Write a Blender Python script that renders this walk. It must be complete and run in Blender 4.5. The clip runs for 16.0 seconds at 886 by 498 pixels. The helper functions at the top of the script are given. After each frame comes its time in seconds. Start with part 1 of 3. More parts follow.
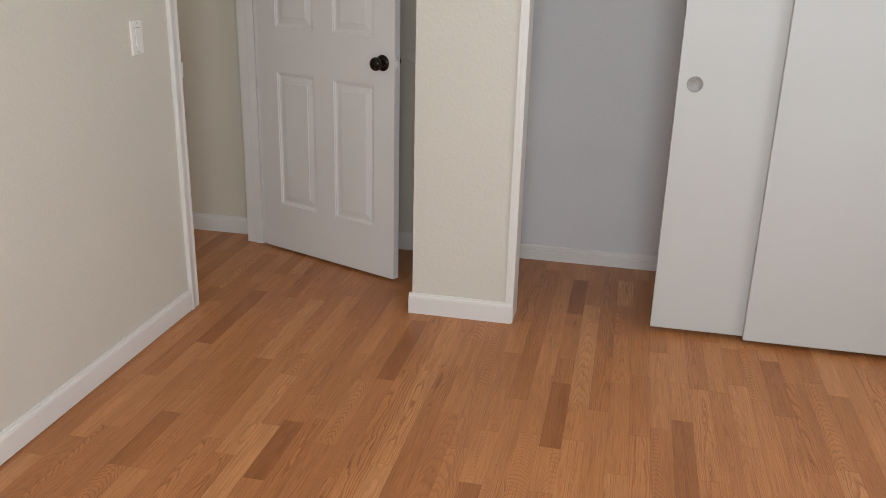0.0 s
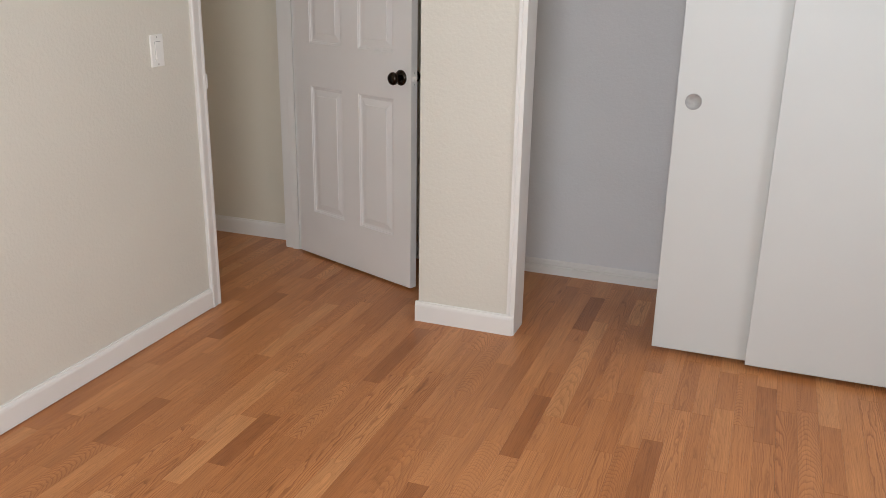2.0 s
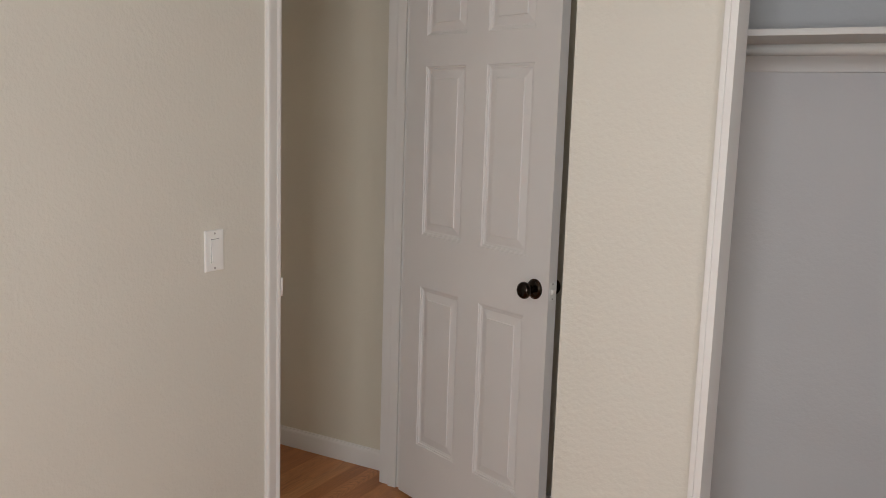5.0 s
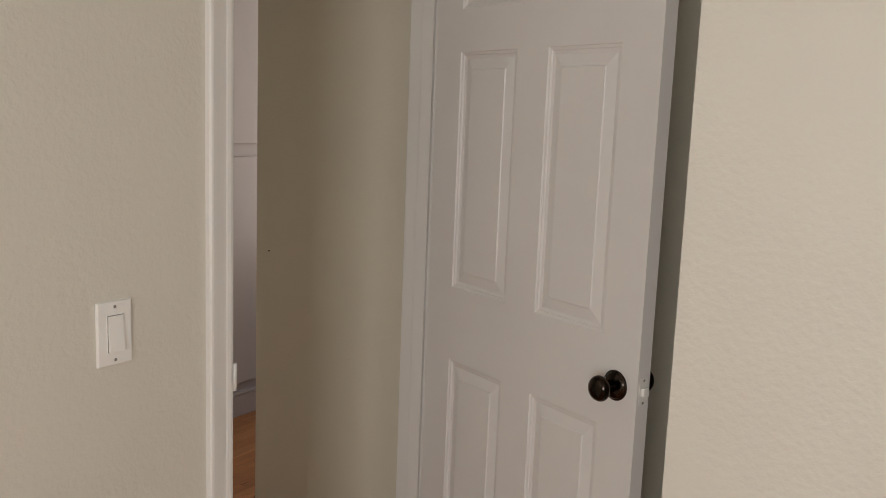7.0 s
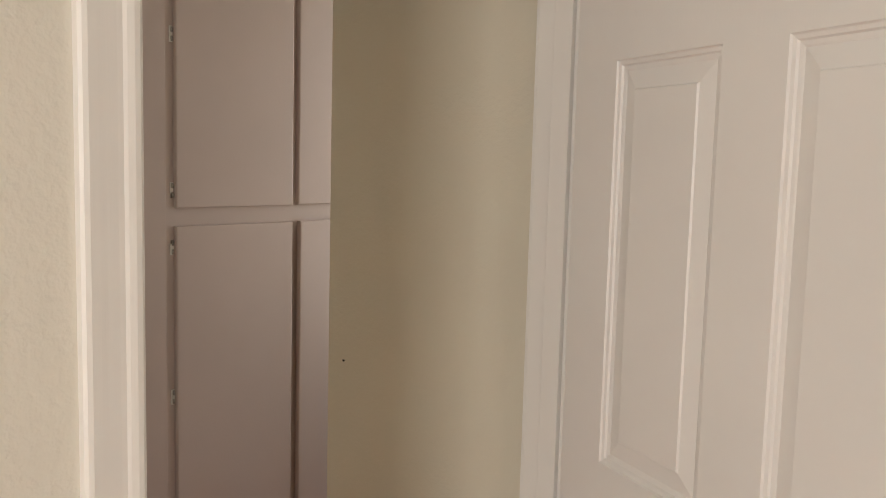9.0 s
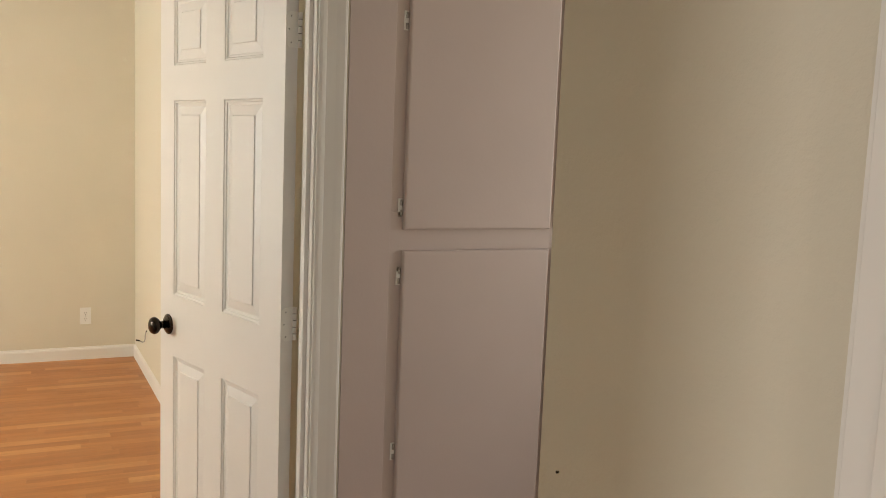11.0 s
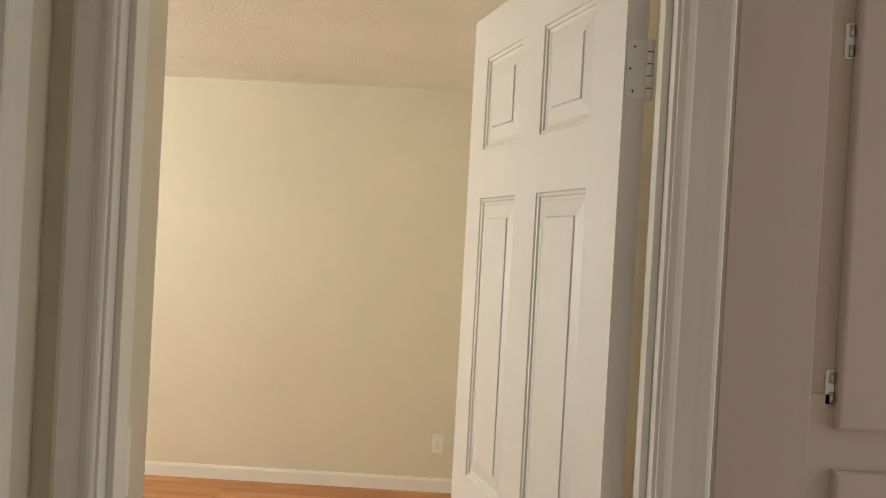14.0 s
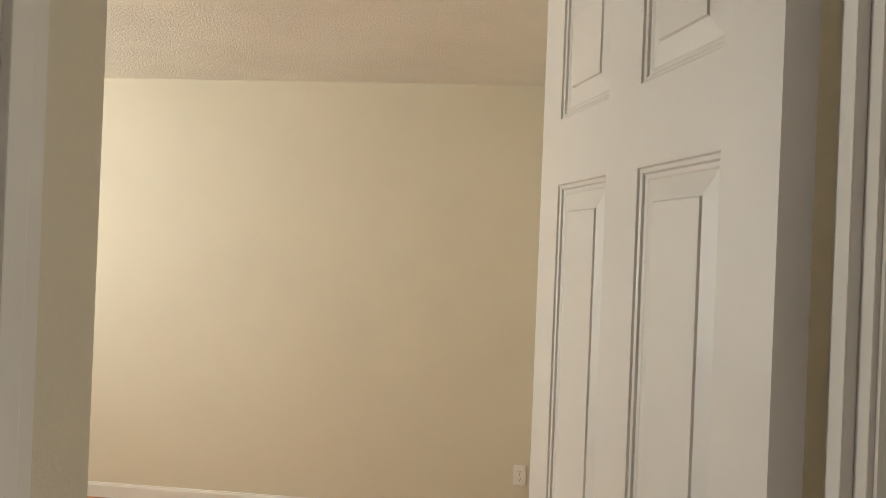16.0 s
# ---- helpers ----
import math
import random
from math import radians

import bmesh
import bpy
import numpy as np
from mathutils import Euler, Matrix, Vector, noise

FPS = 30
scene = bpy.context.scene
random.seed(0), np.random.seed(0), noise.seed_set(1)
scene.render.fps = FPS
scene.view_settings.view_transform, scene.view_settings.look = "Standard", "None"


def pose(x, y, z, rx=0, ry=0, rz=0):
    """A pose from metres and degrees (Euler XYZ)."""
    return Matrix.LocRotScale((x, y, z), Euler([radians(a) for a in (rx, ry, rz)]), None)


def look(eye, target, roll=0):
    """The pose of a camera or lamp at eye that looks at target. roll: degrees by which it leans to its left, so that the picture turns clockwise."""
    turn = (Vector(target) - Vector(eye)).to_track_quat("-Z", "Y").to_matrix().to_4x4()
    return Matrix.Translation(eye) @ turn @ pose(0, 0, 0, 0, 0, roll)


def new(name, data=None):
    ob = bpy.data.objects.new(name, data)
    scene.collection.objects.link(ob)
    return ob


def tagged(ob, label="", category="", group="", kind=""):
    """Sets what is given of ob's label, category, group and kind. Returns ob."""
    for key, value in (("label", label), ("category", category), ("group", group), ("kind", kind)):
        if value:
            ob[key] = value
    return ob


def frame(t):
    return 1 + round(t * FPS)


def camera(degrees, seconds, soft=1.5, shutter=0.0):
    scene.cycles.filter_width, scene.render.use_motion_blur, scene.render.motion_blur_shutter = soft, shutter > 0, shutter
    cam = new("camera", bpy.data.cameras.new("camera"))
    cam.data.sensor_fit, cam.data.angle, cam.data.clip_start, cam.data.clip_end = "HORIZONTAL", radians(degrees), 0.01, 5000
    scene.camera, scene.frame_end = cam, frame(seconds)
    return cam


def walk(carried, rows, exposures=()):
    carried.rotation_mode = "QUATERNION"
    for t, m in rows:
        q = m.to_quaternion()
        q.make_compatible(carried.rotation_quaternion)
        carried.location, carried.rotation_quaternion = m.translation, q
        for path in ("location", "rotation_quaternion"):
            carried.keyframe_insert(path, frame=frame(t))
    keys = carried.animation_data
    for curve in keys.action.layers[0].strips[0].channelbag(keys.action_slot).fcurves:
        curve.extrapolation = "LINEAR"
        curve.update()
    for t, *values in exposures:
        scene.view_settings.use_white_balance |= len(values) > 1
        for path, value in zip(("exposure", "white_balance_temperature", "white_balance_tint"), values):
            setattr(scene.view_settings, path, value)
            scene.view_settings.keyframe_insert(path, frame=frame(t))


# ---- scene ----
cam = camera(53.8, 16.0, soft=0.75)
PATH = [
    (0, (1.636, -2.96, 1.428), (1.251, -1.116, 0.754), 1.5),
    (0.5, (1.892, -2.931, 1.418), (1.452, -1.096, 0.754), 2.6),
    (1, (2.068, -2.928, 1.424), (1.525, -1.121, 0.759), 2.7),
    (1.5, (2.119, -2.935, 1.425), (1.523, -1.148, 0.753), 1.5),
    (2, (2.101, -2.909, 1.428), (1.445, -1.131, 0.791), 1.0),
    (2.5, (1.994, -2.82, 1.446), (1.314, -1.022, 0.896), 1.1),
    (3, (1.87, -2.687, 1.469), (1.187, -0.864, 1.009), 0.7),
    (3.5, (1.794, -2.581, 1.464), (1.105, -0.75, 1.048), 0.1),
    (4, (1.796, -2.369, 1.475), (1.011, -0.57, 1.09), 0.9),
    (4.5, (1.809, -2.181, 1.478), (0.915, -0.425, 1.137), 1.7),
    (5, (1.715, -2.012, 1.471), (0.747, -0.288, 1.169), 1.8),
    (7.5, (1.156, -1.012, 1.485), (0.076, 0.644, 1.187), 2.1),
    (8, (1.016, -0.819, 1.484), (-0.119, 0.806, 1.219), 1.8),
    (8.2, (0.979, -0.703, 1.487), (-0.221, 0.879, 1.244), 1.7),
    (10.3, (0.545, -0.093, 1.505), (-1.088, 1.036, 1.265), 1.3),
    (10.5, (0.513, -0.028, 1.518), (-1.175, 1.018, 1.279), 1.4),
    (11, (0.423, 0.142, 1.539), (-1.382, 0.971, 1.303), 2.3),
    (11.5, (0.306, 0.224, 1.521), (-1.579, 0.84, 1.262), 2.5),
    (12, (0.111, 0.279, 1.534), (-1.821, 0.758, 1.334), 2.5),
    (12.5, (-0.027, 0.297, 1.53), (-1.981, 0.662, 1.31), 1.9),
    (13, (-0.18, 0.354, 1.53), (-2.161, 0.553, 1.344), 2.1),
    (13.5, (-0.357, 0.456, 1.556), (-2.355, 0.485, 1.467), 3.4),
    (14, (-0.489, 0.475, 1.546), (-2.488, 0.429, 1.527), 3.1),
    (14.5, (-0.663, 0.425, 1.565), (-2.661, 0.419, 1.643), 2.1),
    (15, (-0.769, 0.411, 1.565), (-2.765, 0.418, 1.685), 1.1),
    (15.5, (-0.92, 0.46, 1.546), (-2.913, 0.343, 1.674), 2.1),
    (16, (-0.967, 0.495, 1.529), (-2.953, 0.255, 1.533), 2.3),
]
walk(cam, [(t, look(eye, target, roll)) for t, eye, target, roll in PATH],
     exposures=[(0, -0.12, 5850, 8), (0.5, -0.02, 5850, 8), (1.5, 0.05, 5850, 8.5), (3, -0.04, 5850, 8.5), (3.5, -0.14, 5950, 10), (4, -0.16, 6000, 10), (5, -0.24, 6050, 10), (7.5, -0.25, 6500, 9),
                (8.2, 0.03, 6700, 10), (10.3, 0.42, 6650, 8), (11.5, 0.44, 6700, 8), (13, 0.34, 6750, 8), (14.5, 0.15, 6700, 7), (15, 0.1, 6650, 7), (16, -0.08, 6550, 7)])

# ---- light: daylight through one window in each room, plus two added fill lamps ----
world = bpy.data.worlds.new("world")
scene.world = world
world.use_nodes = True
_w = world.node_tree
_sky = _w.nodes.new("ShaderNodeTexSky")
_sky.sky_type, _sky.sun_disc = "NISHITA", False
_sky.sun_elevation, _sky.sun_rotation = radians(40), radians(150)
_bg = _w.nodes["Background"]
_bg.inputs["Strength"].default_value = 0.12
_w.links.new(_sky.outputs["Color"], _bg.inputs["Color"])


def window_light(name, eye, target, width, height, watts, colour):
    data = bpy.data.lights.new(name, "AREA")
    data.shape, data.size, data.size_y, data.energy, data.color = "RECTANGLE", width, height, watts, colour
    ob = new(name, data)
    ob.matrix_world = look(eye, target)
    return ob


window_light("daylight_bedroom", (1.85, -3.52, 1.5), (1.85, 0, 1.5), 1.05, 1.15, 53, (0.985, 0.985, 0.985))
# added fill lamp: lifts the left wall and the hall's east-facing trim
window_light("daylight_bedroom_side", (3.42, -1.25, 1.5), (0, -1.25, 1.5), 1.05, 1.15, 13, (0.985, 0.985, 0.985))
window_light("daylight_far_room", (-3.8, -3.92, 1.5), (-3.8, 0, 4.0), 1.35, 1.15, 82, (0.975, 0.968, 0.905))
# added fill lamp in the hall's unseen open end, for assumed daylight of rooms past it
window_light("daylight_hall_end", (-1.25, 2.21, 1.5), (-1.25, 0, 1.5), 0.8, 1.5, 5.6, (1.0, 0.92, 0.83))

# ---- materials ----


def nodes_of(name, rough, metal=0.0):
    m = bpy.data.materials.new(name)
    m.use_nodes = True
    nt = m.node_tree
    b = nt.nodes["Principled BSDF"]
    b.inputs["Roughness"].default_value = rough
    b.inputs["Metallic"].default_value = metal
    return m, nt, b


def add_node(nt, kind, **values):
    n = nt.nodes.new(kind)
    for key, value in values.items():
        n.inputs[key].default_value = value
    return n


def ramp(nt, source, stops):
    r = nt.nodes.new("ShaderNodeValToRGB")
    els = r.color_ramp.elements
    while len(els) < len(stops):
        els.new(0.5)
    for e, (p, c) in zip(els, stops):
        e.position, e.color = p, (*c, 1)
    nt.links.new(source, r.inputs["Fac"])
    return r


def bump(nt, b, source, strength, distance, chain=None):
    n = add_node(nt, "ShaderNodeBump", Strength=strength, Distance=distance)
    nt.links.new(source, n.inputs["Height"])
    if chain:
        nt.links.new(chain.outputs["Normal"], n.inputs["Normal"])
    nt.links.new(n.outputs["Normal"], b.inputs["Normal"])
    return n


def paint(name, colour, rough, scale, strength, distance, wander=0.06, fine=0.0):
    """Painted surface: roller or spray texture, and slow patches in tone and gloss."""
    m, nt, b = nodes_of(name, rough)
    co = nt.nodes.new("ShaderNodeNewGeometry").outputs["Position"]
    big = add_node(nt, "ShaderNodeTexNoise", Scale=1.7, Detail=3.0, Roughness=0.6)
    nt.links.new(co, big.inputs["Vector"])
    lo = tuple(c * (1 - wander) for c in colour)
    hi = tuple(min(1, c * (1 + wander * 0.5)) for c in colour)
    r = ramp(nt, big.outputs["Fac"], [(0.3, lo), (0.7, hi)])
    nt.links.new(r.outputs["Color"], b.inputs["Base Color"])
    rr = ramp(nt, big.outputs["Fac"], [(0.3, (rough - 0.05,) * 3), (0.7, (rough + 0.06,) * 3)])
    nt.links.new(rr.outputs["Color"], b.inputs["Roughness"])
    tex = add_node(nt, "ShaderNodeTexNoise", Scale=scale, Detail=2.5, Roughness=0.55)
    nt.links.new(co, tex.inputs["Vector"])
    first = bump(nt, b, tex.outputs["Fac"], strength, distance)
    if fine:
        tex2 = add_node(nt, "ShaderNodeTexNoise", Scale=scale * 4.2, Detail=2.0)
        nt.links.new(co, tex2.inputs["Vector"])
        bump(nt, b, tex2.outputs["Fac"], fine, distance * 0.4, first)
    return m


def grained_paint(name, colour, rough, strength=0.25):
    """White enamel over pressed wood grain that runs upwards."""
    m, nt, b = nodes_of(name, rough)
    co = nt.nodes.new("ShaderNodeNewGeometry").outputs["Position"]
    mp = add_node(nt, "ShaderNodeMapping", Scale=(170.0, 170.0, 7.0))
    nt.links.new(co, mp.inputs["Vector"])
    g = add_node(nt, "ShaderNodeTexNoise", Scale=1.0, Detail=3.0, Roughness=0.6, Distortion=0.6)
    nt.links.new(mp.outputs["Vector"], g.inputs["Vector"])
    first = bump(nt, b, g.outputs["Fac"], strength, 0.0008)
    big = add_node(nt, "ShaderNodeTexNoise", Scale=3.0, Detail=4.0)
    nt.links.new(co, big.inputs["Vector"])
    r = ramp(nt, big.outputs["Fac"], [(0.3, tuple(c * 0.95 for c in colour)), (0.7, colour)])
    nt.links.new(r.outputs["Color"], b.inputs["Base Color"])
    bump(nt, b, big.outputs["Fac"], 0.05, 0.004, first)
    return m


STRIP = 0.0655
FLOOR_X = -5.867


def oak(name, darkest, lightest, grain=1.0):
    """Satin oak strip: tone by piece, arched or straight growth lines, short pores."""
    m, nt, b = nodes_of(name, 0.32)
    L = nt.links.new

    def op(kind, a, c=0.0):
        n = nt.nodes.new("ShaderNodeMath")
        n.operation = kind
        for k, v in enumerate((a, c)):
            if isinstance(v, (int, float)):
                n.inputs[k].default_value = v
            else:
                L(v, n.inputs[k])
        return n.outputs[0]

    def dice(k):
        return op("FRACT", op("MULTIPLY", rnd, k))

    geo = nt.nodes.new("ShaderNodeNewGeometry")
    rnd = op("FRACT", op("ADD", nt.nodes.new("ShaderNodeObjectInfo").outputs["Random"], geo.outputs["Random Per Island"]))
    xyz = nt.nodes.new("ShaderNodeSeparateXYZ")
    L(geo.outputs["Position"], xyz.inputs[0])
    across = op("SUBTRACT", op("FRACT", op("DIVIDE", op("SUBTRACT", xyz.outputs["X"], FLOOR_X), STRIP)), 0.5)
    along = xyz.outputs["Y"]
    off = nt.nodes.new("ShaderNodeCombineXYZ")
    shift = op("MULTIPLY", rnd, 37.0)
    L(shift, off.inputs["X"]), L(shift, off.inputs["Z"])
    vec = nt.nodes.new("ShaderNodeVectorMath")
    vec.operation = "ADD"
    L(geo.outputs["Position"], vec.inputs[0]), L(off.outputs[0], vec.inputs[1])

    def field(scale, detail, rough):
        mp = add_node(nt, "ShaderNodeMapping", Scale=scale)
        L(vec.outputs[0], mp.inputs["Vector"])
        n = add_node(nt, "ShaderNodeTexNoise", Scale=1.0, Detail=detail, Roughness=rough)
        L(mp.outputs["Vector"], n.inputs["Vector"])
        return n.outputs["Fac"]

    # growth lines: arches along the piece, bent across it, with a lean of their own
    lean = op("SUBTRACT", across, op("MULTIPLY", op("SUBTRACT", dice(53.0), 0.5), 0.9))
    arch = op("MULTIPLY", op("MULTIPLY", lean, lean), op("ADD", 4.0, op("MULTIPLY", dice(17.0), 16.0)))
    climb = op("MULTIPLY", along, op("MULTIPLY", op("POWER", dice(29.0), 4.0), 60.0))
    straight = op("MULTIPLY", across, op("MULTIPLY", dice(71.0), 7.0))
    wander = op("MULTIPLY", field((18.0, 4.0, 18.0), 3.0, 0.6), 4.0)
    phase = op("FRACT", op("ADD", op("ADD", arch, climb), op("ADD", straight, wander)))
    pores = field((420.0, 6.0, 420.0), 3.0, 0.7)
    cloud = field((22.0, 3.0, 22.0), 3.0, 0.6)
    tone = ramp(nt, op("ADD", darkest, op("MULTIPLY", dice(7.0), lightest - darkest)), [(0.0, (0.31, 0.112, 0.035)), (0.06, (0.37, 0.140, 0.043)), (0.12, (0.46, 0.185, 0.060)),
                                (0.55, (0.52, 0.219, 0.076)), (0.85, (0.575, 0.254, 0.093)), (1.0, (0.64, 0.312, 0.126))])
    ring = ramp(nt, phase, [(0.0, (0.50, 0.39, 0.30)), (0.13, (0.70, 0.61, 0.52)), (0.38, (0.98, 0.97, 0.96)), (0.90, (1.07, 1.07, 1.07)), (1.0, (0.72, 0.64, 0.56))])
    pore = ramp(nt, pores, [(0.30, (0.54, 0.45, 0.38)), (0.48, (0.93, 0.91, 0.89)), (0.7, (1.10, 1.10, 1.10))])
    patch = ramp(nt, cloud, [(0.3, (0.86, 0.84, 0.82)), (0.7, (1.10, 1.10, 1.10))])
    result = tone.outputs["Color"]
    for layer, weight in ((ring, op("MULTIPLY", grain, op("ADD", 0.2, op("MULTIPLY", op("POWER", dice(91.0), 2.0), 0.65)))), (pore, 0.7 * grain), (patch, 0.9)):
        mix = nt.nodes.new("ShaderNodeMix")
        mix.data_type, mix.blend_type = "RGBA", "MULTIPLY"
        if isinstance(weight, float):
            mix.inputs["Factor"].default_value = weight
        else:
            L(weight, mix.inputs["Factor"])
        L(result, mix.inputs["A"]), L(layer.outputs["Color"], mix.inputs["B"])
        result = mix.outputs["Result"]
    L(result, b.inputs["Base Color"])
    smear = add_node(nt, "ShaderNodeTexNoise", Scale=2.6, Detail=5.0, Roughness=0.65)
    L(geo.outputs["Position"], smear.inputs["Vector"])
    rr = ramp(nt, smear.outputs["Fac"], [(0.3, (0.31,) * 3), (0.7, (0.41,) * 3)])
    L(rr.outputs["Color"], b.inputs["Roughness"])
    b.inputs["Specular IOR Level"].default_value = 0.38
    return m


def metal(name, colour, rough, is_metal=1.0):
    m, nt, b = nodes_of(name, rough, is_metal)
    co = nt.nodes.new("ShaderNodeNewGeometry").outputs["Position"]
    n = add_node(nt, "ShaderNodeTexNoise", Scale=60.0, Detail=4.0)
    nt.links.new(co, n.inputs["Vector"])
    r = ramp(nt, n.outputs["Fac"], [(0.3, tuple(c * 0.75 for c in colour)), (0.7, colour)])
    nt.links.new(r.outputs["Color"], b.inputs["Base Color"])
    rr = ramp(nt, n.outputs["Fac"], [(0.3, (rough * 0.8,) * 3), (0.7, (rough * 1.25,) * 3)])
    nt.links.new(rr.outputs["Color"], b.inputs["Roughness"])
    return m


CREAM = paint("cream_wall_paint", (0.715, 0.668, 0.548), 0.55, 105.0, 0.22, 0.004, 0.03, 0.08)
PALE = paint("pale_cream_wall_paint", (0.69, 0.662, 0.58), 0.55, 72.0, 0.38, 0.0045, 0.03, 0.06)
CLOSET = paint("closet_wall_paint", (0.72, 0.714, 0.71), 0.6, 85.0, 0.25, 0.005, 0.04, 0.12)
POPCORN = paint("sprayed_ceiling", (0.86, 0.825, 0.745), 0.85, 95.0, 0.8, 0.013, 0.05, 0.45)
TRIM = grained_paint("white_trim_enamel", (0.80, 0.78, 0.74), 0.45, 0.12)
DOOR = grained_paint("white_door_enamel", (0.81, 0.793, 0.768), 0.44, 0.22)
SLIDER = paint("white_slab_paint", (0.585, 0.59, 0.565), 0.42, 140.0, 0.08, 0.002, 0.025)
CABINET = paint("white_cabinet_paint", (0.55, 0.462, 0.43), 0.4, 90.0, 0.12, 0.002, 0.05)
OAK = oak("oak_strip", 0.09, 0.97)
OAK_DARK = oak("dark_oak_strip", 0.03, 0.10)
OAK_LIGHT = oak("light_oak_strip", 0.82, 1.0)
OAK_CALM = oak("even_oak_strip", 0.10, 1.0, 0.25)   # the far room's quieter boards
SUBFLOOR = paint("dark_joint", (0.05, 0.025, 0.012), 0.8, 40.0, 0.2, 0.002)
BRONZE = metal("oil_rubbed_bronze", (0.045, 0.035, 0.028), 0.2)
STEEL = metal("worn_steel", (0.5, 0.48, 0.45), 0.38)
NICKEL = metal("dull_nickel", (0.55, 0.53, 0.49), 0.45)
PULL = metal("dull_grey_pull", (0.42, 0.415, 0.40), 0.6, 0.2)
PLASTIC = paint("white_plastic", (0.86, 0.85, 0.81), 0.3, 300.0, 0.03, 0.0005, 0.02)
SCREW = metal("dark_screw", (0.05, 0.045, 0.04), 0.5)
GLASS, _gnt, _gb = nodes_of("window_glass", 0.02)
_gb.inputs["Transmission Weight"].default_value = 1.0

# ---- mesh helpers ----


def mesh_of(name, bm, material):
    data = bpy.data.meshes.new(name)
    bmesh.ops.recalc_face_normals(bm, faces=bm.faces)
    bm.to_mesh(data)
    bm.free()
    data.materials.append(material)
    return data


def structure(name, bm, material, label="", category=""):
    return tagged(new(name, mesh_of(name, bm, material)), label, category, kind="structure")


def part(name, bm, material, parent, label=""):
    ob = new(name, mesh_of(name, bm, material))
    ob.parent = parent
    return tagged(ob, label)


def box(bm, x0, x1, y0, y1, z0, z1, bevel=0.0, m=None):
    made = bmesh.ops.create_cube(bm, size=1.0)["verts"]
    for v in made:
        v.co = Vector((x0 + (v.co.x + 0.5) * (x1 - x0), y0 + (v.co.y + 0.5) * (y1 - y0), z0 + (v.co.z + 0.5) * (z1 - z0)))
    if bevel:
        edges = list({e for v in made for e in v.link_edges})
        out = bmesh.ops.bevel(bm, geom=edges, offset=bevel, segments=2, profile=0.6, affect="EDGES")
        made = list({v for f in out["faces"] for v in f.verts} | {v for v in made if v.is_valid})
    if m:
        for v in made:
            v.co = m @ v.co
    return bm


def boxes(*rows, bevel=0.0):
    bm = bmesh.new()
    for r in rows:
        box(bm, *r, bevel=bevel)
    return bm


def lathe(bm, profile, m, steps=32):
    """Turns (along, radius) pairs about the x axis, then moves by m."""
    rings = []
    for a, r in profile:
        rings.append([bm.verts.new(m @ Vector((a, r * math.cos(2 * math.pi * k / steps), r * math.sin(2 * math.pi * k / steps)))) for k in range(steps)])
    for p, q in zip(rings, rings[1:]):
        for k in range(steps):
            f = bm.faces.new((p[k], p[(k + 1) % steps], q[(k + 1) % steps], q[k]))
            f.smooth = True
    bm.faces.new(rings[0])
    bm.faces.new(rings[-1])
    return bm


def sweep(bm, outline, start, across, out, along, length):
    """Extrudes an outline of (across, out) pairs along a direction."""
    start, across, out, along = (Vector(v) for v in (start, across, out, along))
    ends = []
    for d in (0.0, length):
        ends.append([bm.verts.new(start + across * u + out * v + along * d) for u, v in outline])
    n = len(outline)
    for k in range(n):
        bm.faces.new((ends[0][k], ends[0][(k + 1) % n], ends[1][(k + 1) % n], ends[1][k]))
    bm.faces.new(ends[0])
    bm.faces.new(ends[1])
    return bm


def casing_outline(w):
    """Moulded casing, thin at its inner edge."""
    return [(0, 0), (0, 0.0085), (0.003, 0.0105), (0.009, 0.0115), (0.016, 0.0105), (0.020, 0.0092), (0.026, 0.0098),
            (w * 0.6, 0.0118), (w * 0.72, 0.0132), (w - 0.008, 0.0148), (w - 0.003, 0.0138), (w, 0.0105), (w, 0)]


BASE_OUTLINE = [(0, 0), (0, 0.0125), (0.066, 0.0125), (0.074, 0.0105), (0.079, 0.0065), (0.083, 0.006), (0.085, 0.004), (0.085, 0)]


def baseboard(name, start, along, out, length, label="white painted wooden baseboard with a moulded top"):
    bm = sweep(bmesh.new(), BASE_OUTLINE, start, (0, 0, 1), out, along, length)
    return structure(name, bm, TRIM, label, "baseboard")


TOP = 2.47

# ---- walls, ceilings, floors ----
NORTH = 0.90   # face of the wall that runs from the bedroom's alcove into the hall
SOUTHW = -3.5
EAST = 3.40
HALLX = -1.69  # hall face of the wall with the far room's door
ROOMX = -1.795

structure("subfloor", boxes((-0.115, 3.5, -3.6, 1.03, -0.12, -0.012), (-1.795, -0.115, -0.21, 2.3, -0.12, -0.012), (-5.95, -1.795, -4.0, 2.3, -0.12, -0.012)), SUBFLOOR, "dark subfloor under the oak strips", "floor")
structure("ceiling_bedroom", boxes((-0.115, 3.5, -3.6, 1.03, TOP, TOP + 0.1)), POPCORN, "cream sprayed textured ceiling", "ceiling")
structure("ceiling_hall", boxes((-1.795, -0.115, -0.21, 2.3, TOP, TOP + 0.1)), POPCORN, "cream sprayed textured ceiling of the hall", "ceiling")
structure("ceiling_far_room", boxes((-6.0, -1.795, -4.0, 0.9, TOP, TOP + 0.1)), POPCORN, "cream sprayed textured ceiling of the far room", "ceiling")

